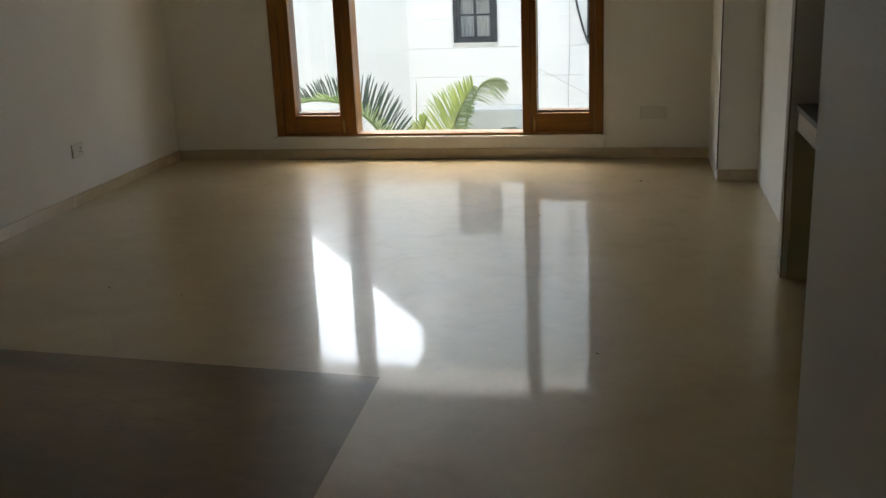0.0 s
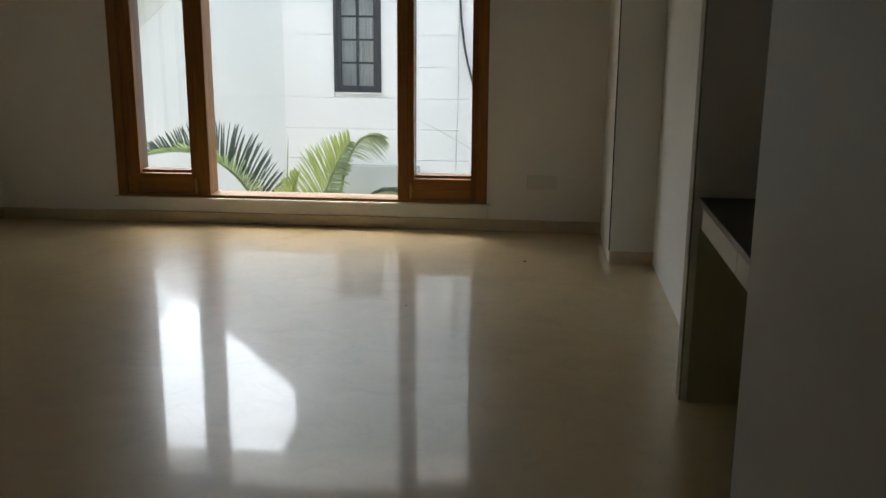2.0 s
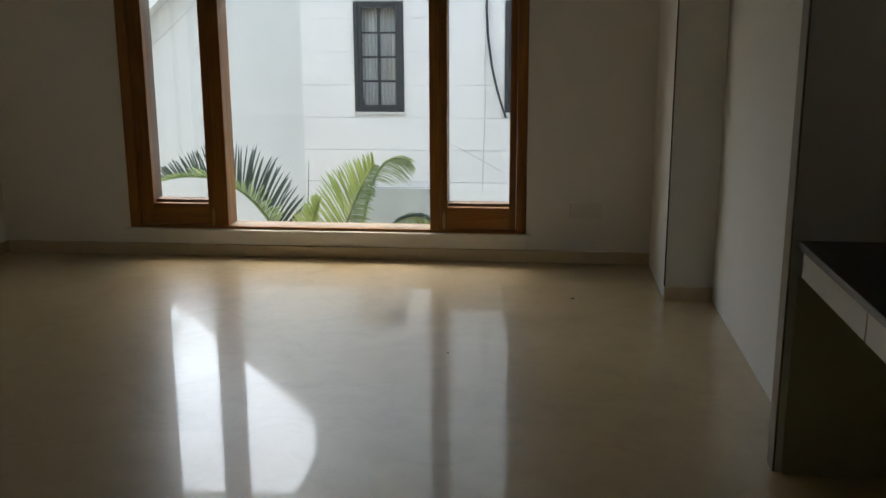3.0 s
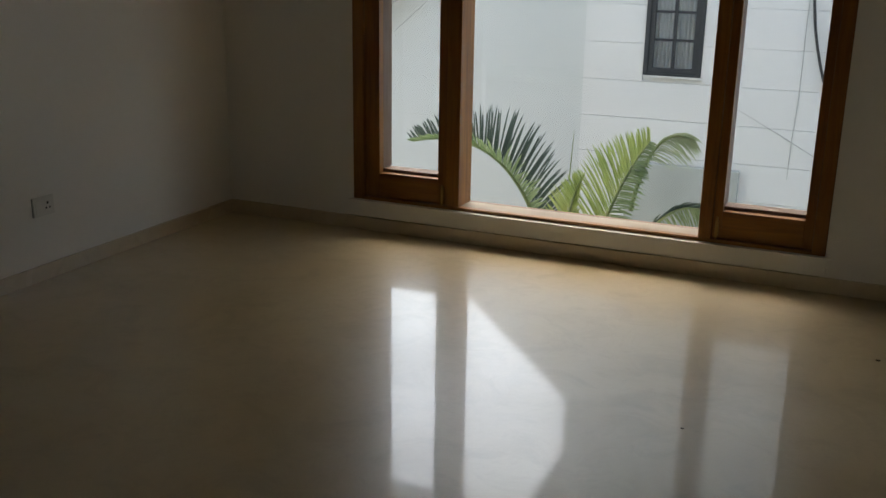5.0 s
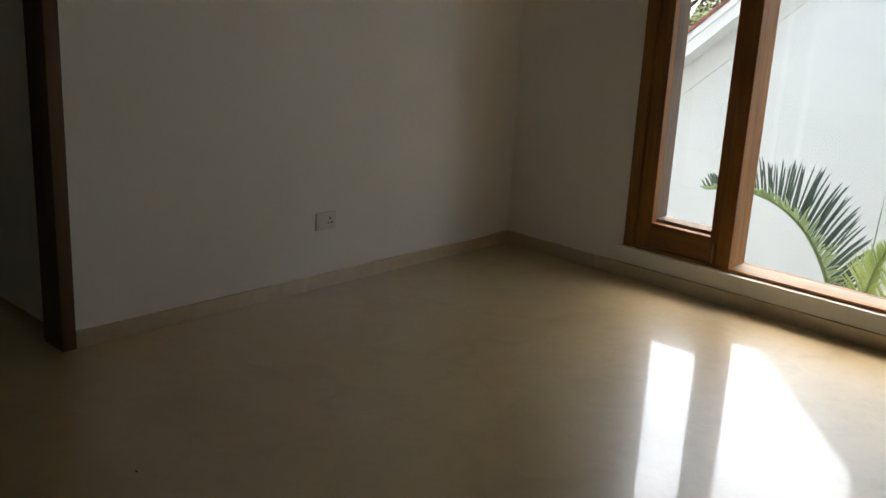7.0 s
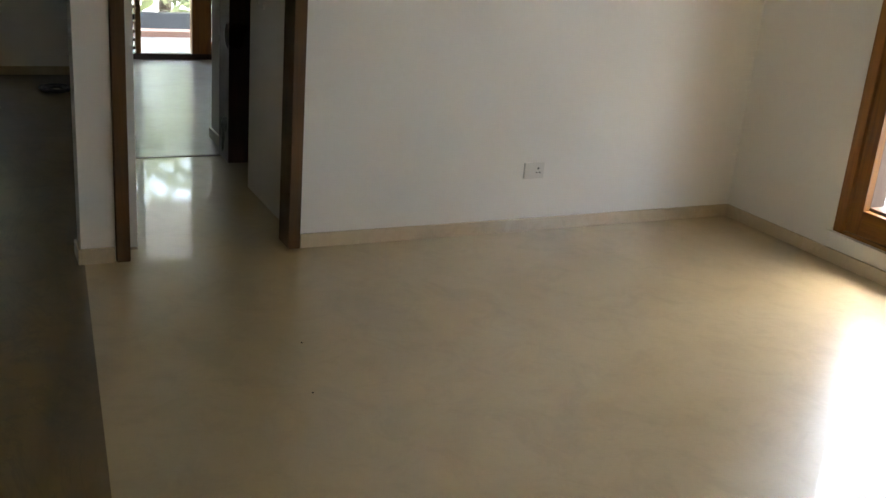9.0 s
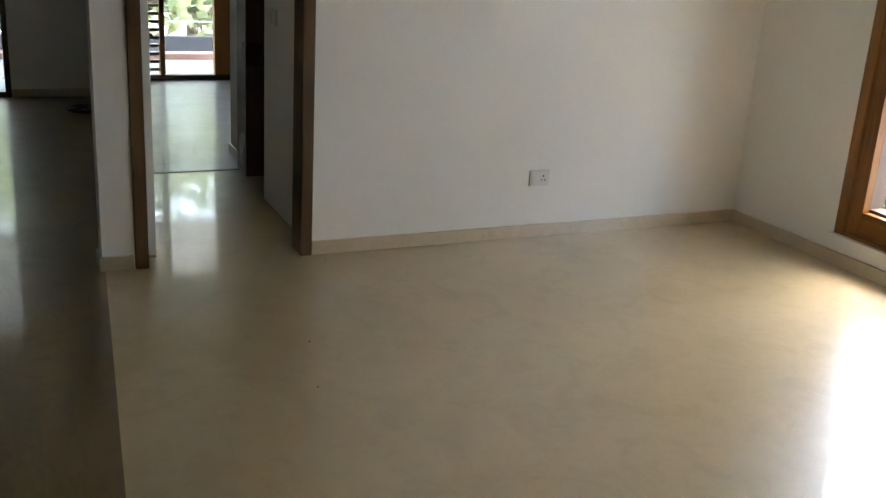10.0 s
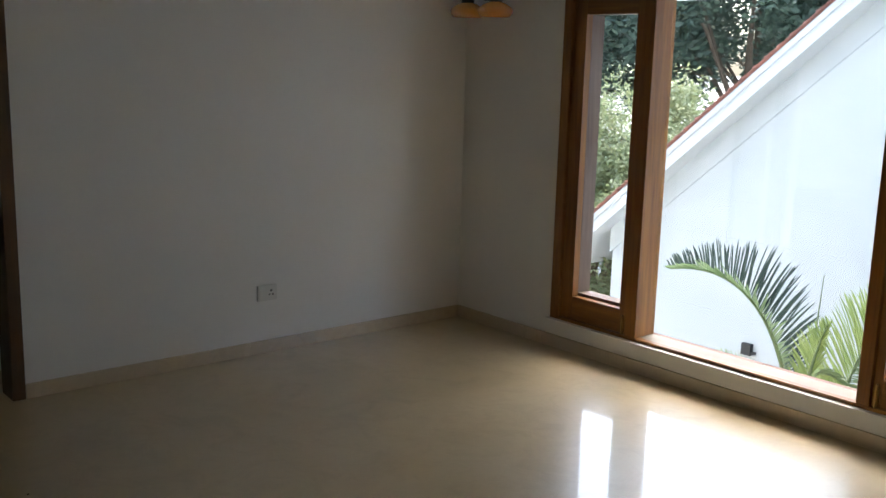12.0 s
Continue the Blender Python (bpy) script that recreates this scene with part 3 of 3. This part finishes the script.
# ---- palm below the window ----
def frond(palm, base, mid, tip, count, sides, seed=1, start=0.1, width=0.009, droop=0.12):
    """sides: for each row of leaflets a material, a length, and its way near the base and near the tip."""
    rnd = random.Random(seed)
    base, mid, tip = Vector(base), Vector(mid), Vector(tip)

    def at(t):
        return (1 - t) ** 2 * base + 2 * t * (1 - t) * mid + t * t * tip

    def way(t):
        return (2 * (1 - t) * (mid - base) + 2 * t * (tip - mid)).normalized()

    rib = part("midrib", tube([at(i / 16) for i in range(17)], lambda u: 0.015 * (1 - u) + 0.003, 6), PALM_STEM, palm)
    for mat, length, v0, v1 in sides:
        bm = bmesh.new()
        for i in range(count):
            t = start + (0.995 - start) * i / (count - 1)
            p, d = at(t), way(t)
            v = (Vector(v0) * (1 - t) + Vector(v1) * t + d * 0.15
                 + Vector((rnd.gauss(0, 0.05), rnd.gauss(0, 0.10), rnd.gauss(0, 0.05)))).normalized()
            k = min(1.0, 0.6 + 2.5 * (t - start)) * min(1.0, 0.25 + 1.5 * (1 - t))
            ln = length * k * rnd.uniform(0.86, 1.08)
            face = v.cross(Vector((rnd.gauss(0, 0.25), -1, rnd.gauss(0, 0.25)))).normalized()
            w = width * rnd.uniform(0.75, 1.15)
            fold = v.cross(face).normalized()
            rows = []
            for s, q in ((0, 0.5), (0.25, 1.0), (0.6, 0.95), (0.86, 0.6), (1.0, 0.08)):
                c = p + v * ln * s + Vector((0, 0, -droop * ln * s * s))
                rows.append((bm.verts.new(c - face * w * q), bm.verts.new(c + fold * w * 0.4 * q), bm.verts.new(c + face * w * q)))
            for a, b in zip(rows, rows[1:]):
                bm.faces.new((a[0], a[1], b[1], b[0]))
                bm.faces.new((a[1], a[2], b[2], b[1]))
        part("leaflets", bm, mat, rib)


palm = thing("palm", "green areca palm with arching feathery fronds", "palm")
part("trunk", tube([(1.48, 1.9, GROUND), (1.47, 1.88, -2.2), (1.45, 1.85, -1.3), (1.40, 1.84, -0.9)], lambda u: 0.07 - 0.03 * u, 10), PALM_STEM, palm)
# the arching frond, folded along its rib: upright leaflets coloured dark as shaded, behind a paler, lit row
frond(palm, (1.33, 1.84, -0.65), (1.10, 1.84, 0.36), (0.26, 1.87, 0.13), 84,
      ((PALM_SHADED, 0.46, (0.90, 0.35, 0.80), (-0.50, 0.2, 0.80)), (PALM_MID, 0.27, (0.85, -0.5, 0.42), (-0.30, -0.5, 0.40))), 3, 0.1, 0.0085, 0.16)
part("stalk", tube([(1.40, 1.84, -1.0), (1.36, 1.84, -0.8), (1.33, 1.84, -0.65)], 0.016, 6), PALM_STEM, palm)
# the broad yellow-green frond, its leaflets standing close together
frond(palm, (1.60, 1.80, -0.85), (1.76, 1.80, -0.06), (2.02, 1.78, 0.30), 78,
      ((PALM_LIGHT, 0.50, (-0.75, 0.15, 0.62), (-0.22, 0.1, 0.9)), (PALM_MID, 0.24, (0.55, -0.3, 0.25), (0.62, -0.3, -0.15))), 5, 0.1, 0.0072, 0.22)
frond(palm, (1.44, 1.78, -0.85), (1.46, 1.76, -0.25), (1.58, 1.76, 0.02), 46,
      ((PALM_LIGHT, 0.30, (-0.65, 0.0, 0.7), (-0.45, 0.1, 0.8)), (PALM_LIGHT, 0.20, (0.4, 0.3, 0.75), (0.3, 0.3, 0.8))), 12, 0.15, 0.0075, 0.2)
# a pale feathery tip that droops beyond it
frond(palm, (1.90, 1.88, -0.20), (1.99, 1.90, 0.44), (2.28, 1.90, 0.31), 40,
      ((PALM_PALE, 0.24, (-0.1, 0.2, 0.9), (0.80, 0.2, 0.30)), (PALM_PALE, 0.27, (0.8, -0.2, 0.35), (0.75, -0.2, -0.45))), 8, 0.35, 0.0055, 0.55)
# low fronds that only just clear the sill
frond(palm, (1.48, 1.70, -0.9), (1.55, 1.45, -0.02), (1.95, 1.35, -0.22), 44,
      ((PALM_STEM, 0.20, (0.1, -0.2, 0.8), (0.5, -0.2, 0.3)), (PALM_LIGHT, 0.2, (0.3, -0.3, -0.3), (0.1, -0.2, -0.7))), 14, 0.2, 0.008, 0.3)
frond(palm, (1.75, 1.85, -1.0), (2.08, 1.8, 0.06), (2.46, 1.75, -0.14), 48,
      ((PALM_SHADED, 0.24, (-0.1, 0.1, 0.8), (0.7, 0.1, 0.35)), (PALM_STEM, 0.2, (0.4, -0.2, 0.0), (0.2, -0.2, -0.7))), 16, 0.25, 0.007, 0.4)
frond(palm, (1.40, 1.84, -1.0), (0.8, 2.3, -0.50), (0.20, 2.6, -0.66), 30,
      ((PALM_PALE, 0.16, (0.1, 0.1, 0.8), (-0.3, 0.1, 0.8)), (PALM_STEM, 0.12, (0.3, -0.2, -0.5), (-0.1, -0.2, -0.6))), 18, 0.3, 0.007)
part("spear", tube([(1.43, 1.82, -0.7), (1.47, 1.8, -0.2), (1.50, 1.79, 0.33)], lambda u: 0.009 * (1 - u) + 0.002, 6), PALM_STEM, palm)


# ---- trees beyond the roof and beyond the balcony ----
def tree(at, height, radius, mat, label, seed, leaves=2600, leaf=0.16, squash=0.8, group=""):
    rnd = random.Random(seed)
    tr = thing("tree", label, "tree", at, group)
    part("trunk", tube([(0, 0, 0), (0.1, 0.05, height * 0.3), (-0.05, 0.1, height * 0.62), (0.05, 0, height * 0.85)],
                       lambda u: 0.16 * (1 - u) + 0.03, 8), BARK, tr)
    clumps = []
    for i in range(26):
        a, e, q = rnd.uniform(0, 2 * math.pi), rnd.uniform(-0.6, 1.0), rnd.uniform(0.3, 1.0) ** 0.5
        c = Vector((math.cos(a) * radius * q * math.cos(e), math.sin(a) * radius * q * math.cos(e), height * 0.68 + math.sin(e) * radius * squash * q))
        clumps.append((c, radius * rnd.uniform(0.22, 0.42)))
    for c, r in clumps[:7]:
        part("limb", tube([(0, 0, height * 0.4), tuple(c * 0.5 + Vector((0, 0, height * 0.25))), tuple(c)], lambda u: 0.06 * (1 - u) + 0.012, 6), BARK, tr)
    verts, faces = [], []
    for i in range(leaves):
        c, r = rnd.choice(clumps)
        d = Vector((rnd.gauss(0, 1), rnd.gauss(0, 1), rnd.gauss(0, 1))).normalized()
        p = c + d * r * rnd.uniform(0.55, 1.08)
        u = Vector((rnd.gauss(0, 1), rnd.gauss(0, 1), rnd.gauss(0, 0.6))).normalized()
        v = u.cross(d + Vector((0, 0, 0.01))).normalized()
        s = leaf * rnd.uniform(0.6, 1.3)
        k = len(verts)
        verts += [p - u * s, p + v * s * 0.4, p + u * s, p - v * s * 0.4]
        faces.append((k, k + 1, k + 2, k + 3))
    me = bpy.data.meshes.new("crown")
    me.from_pydata([tuple(v) for v in verts], [], faces)
    me.materials.append(mat)
    crown = new("crown", me)
    crown.parent = tr
    return tr


DK, LT = "dark green leafy tree behind the neighbour's roof", "pale green feathery shrub tree beside the neighbour's roof"
for i, (x, y, h, r) in enumerate(((-9, 17, 8.6, 3.4), (-4.5, 19, 9.4, 3.6), (-13.5, 16, 8.2, 3.2), (-7, 23, 10.2, 4.0), (-12, 22, 9.8, 4.0), (-2.0, 22, 9.6, 3.4), (-9.5, 28, 11.5, 4.4), (-15, 27, 11.5, 4.4), (-4.5, 29, 11.5, 4.4), (-16.5, 20, 9.5, 3.6))):
    tree((x, y, GROUND), h, r, LEAF_DARK, DK, 30 + i, 14000, 0.13, 0.95, "trees behind the roof")
for i, (x, y, h, r) in enumerate(((-4.4, 8.6, 4.6, 1.6), (-5.8, 9.6, 5.0, 1.7), (-3.1, 9.4, 4.9, 1.4), (-4.6, 6.6, 3.3, 1.2))):
    tree((x, y, GROUND), h, r, LEAF_LIGHT, LT, 60 + i, 16000, 0.05, 0.9, "pale shrubs beside the roof")
for i, (x, y, h, r) in enumerate(((-14.0, -2.2, 6.4, 2.7), (-14.5, 1.6, 6.6, 2.6), (-14.2, -5.8, 6.6, 2.6), (-15, -9.4, 6.8, 2.8), (-18, 0, 9, 3.2), (-18, -4.5, 9, 3.2))):
    tree((x, y, GROUND), h, r, LEAF_LIGHT, "green leafy street tree beyond the balcony", 80 + i, 3200, 0.2, 0.9, "street trees")

# ---- far room: louvred balcony window ----
W0, W1 = -2.80, -1.7
fw = thing("window_2", "teak balcony door with a louvred side strip", "window", kind="structure")
XA, XB = FWX - 0.11, FWX - 0.01
part("sill", boxes((XA, XB, W0, W1, 0.0, 0.055), bevel=0.003), DARKWOOD, fw)
for y0, y1 in ((W0, W0 + 0.04), (-2.555, -2.505), (-2.015, -1.825), (-1.73, W1)):
    part("stile", boxes((XA, XB, y0, y1, 0.055, 2.1), bevel=0.003), TEAK, fw)
part("bottom_rail", boxes((XA, XB, -1.825, -1.73, 0.055, 0.16), bevel=0.003), TEAK, fw)
for k in range(26):
    zc = 0.09 + 0.078 * k
    part("louvre", boxes((XA + 0.02, XB - 0.02, W0 + 0.042, -2.557, zc, zc + 0.03), bevel=0.002), DARKWOOD, fw)
for y0, y1, z0 in ((-2.505, -2.015, 0.055), (-1.825, -1.73, 0.16)):
    p = part("pane", boxes((FWX - 0.06, FWX - 0.056, y0, y1, z0, 2.1)), GLASS, fw)
    p.visible_shadow = False
hw = thing("window_3", "tall dark-framed window of the hall", "window", kind="structure")
for y0, y1 in ((-3.995, -3.947), (-4.348, -4.3)):
    part("stile", boxes((-4.85, -4.70, y0, y1, 0, 2.2), bevel=0.003), DARKWOOD, hw)
part("sill", boxes((-4.85, -4.70, -4.3, -3.995, 0, 0.05), bevel=0.003), DARKWOOD, hw)
p = part("pane", boxes((-4.79, -4.786, -4.3, -3.995, 0.05, 2.2)), GLASS, hw)
p.visible_shadow = False
structure("balcony", boxes((-7.6, -4.86, -8.4, 0.0, -0.55, -0.27)), RENDER, "pale balcony floor outside the far windows", "balcony")
structure("balcony_parapet", boxes((-7.6, -7.45, -8.4, 0.0, -0.27, -0.05), bevel=0.01), RENDER, "low cream balcony parapet", "parapet")
structure("parapet_coping", boxes((-7.64, -7.41, -8.4, 0.0, -0.049, 0.02), bevel=0.008), COPING, "brick-red coping on the balcony parapet", "coping")
# unseen slab added above the balcony to dim the hall and far room
structure("balcony_roof", boxes((-8.4, -4.86, -8.4, 0.0, 2.3, 2.45)), RENDER, "unseen white slab added over the far windows to hold back skylight", "roof")
structure("compound_wall", boxes((-11.2, -11.0, -20, 12, GROUND, -0.2)), FRAMEGREY, "dark grey compound wall across the lane", "wall")
fence = thing("wire_fence", "thin grey wires on posts along the compound wall", "fence")
for y in (-12, 6):
    part("post", tube([(-11.1, y, -0.2), (-11.1, y, 0.5)], 0.03, 8), LEDGE, fence)
for zc in (0.06, 0.30):
    part("wire", tube([(-11.1, -12, zc), (-11.1, -3, zc - 0.05), (-11.1, 6, zc)], 0.012, 6), LEDGE, fence)

# ---- wall lamp in the corner ----
lamp = thing("wall_lamp", "twin wall lamp with amber glass shades", "wall lamp", (0.255, 0, 1.99))
part("backplate", boxes((-0.09, 0.09, -0.02, 0, -0.03, 0.07), bevel=0.006), DARKMETAL, lamp)
for dx in (-0.118, 0.122):
    part("arm", tube([(dx * 0.4, -0.015, 0.03), (dx * 0.8, -0.08, 0.08), (dx, -0.12, 0.06), (dx, -0.12, 0.0)], 0.010), DARKMETAL, lamp)
    bm = lathe(((0.001, 0.0), (0.036, 0.0), (0.038, -0.045), (0.034, -0.05)), 20)
    bmesh.ops.translate(bm, vec=(dx, -0.12, 0.0), verts=bm.verts)
    part("cap", bm, DARKMETAL, lamp, smooth=True)
    bm = lathe(((0.030, -0.045), (0.06, -0.055), (0.095, -0.078), (0.102, -0.095), (0.098, -0.112), (0.085, -0.13), (0.081, -0.13),
                (0.092, -0.11), (0.095, -0.095), (0.088, -0.08), (0.05, -0.06)), 28)
    bmesh.ops.translate(bm, vec=(dx, -0.12, 0.0), verts=bm.verts)
    part("shade", bm, AMBER, lamp, "amber glass bowl shade", smooth=True)

# ---- clutter on the hall floor ----
pts = []
for i in range(70):
    a = i * 0.55
    r = 0.09 + 0.03 * math.sin(i * 0.37)
    pts.append((-3.97 + r * 1.3 * math.cos(a), -3.44 + r * math.sin(a), 0.012 + 0.02 * abs(math.sin(i * 0.21))))
tagged(part("cable_coil", tube(pts, 0.008, 6), RUBBER), "loose coil of black cable lying on the floor", "cable")
tagged(part("corner_bead", boxes((3.9385, 3.945, -0.7375, -0.733, 0.072, 2.88)), BLACK), "thin dark bead down the column corner", "trim", kind="structure")

for x, y, s in ((3.304, -3.616, 0.007), (3.475, -0.768, 0.010), (1.054, -3.018, 0.007), (1.453, -3.107, 0.006), (2.916, -1.655, 0.007)):
    bm = bmesh.new()
    bmesh.ops.create_icosphere(bm, subdivisions=1, radius=s)
    bmesh.ops.scale(bm, vec=(1.0, 0.6, 0.35), verts=bm.verts)
    bmesh.ops.translate(bm, vec=(x, y, s * 0.33), verts=bm.verts)
    tagged(part("crumb", bm, BARK), "tiny dark crumb of dirt on the marble floor", "dirt", "crumbs on the floor")
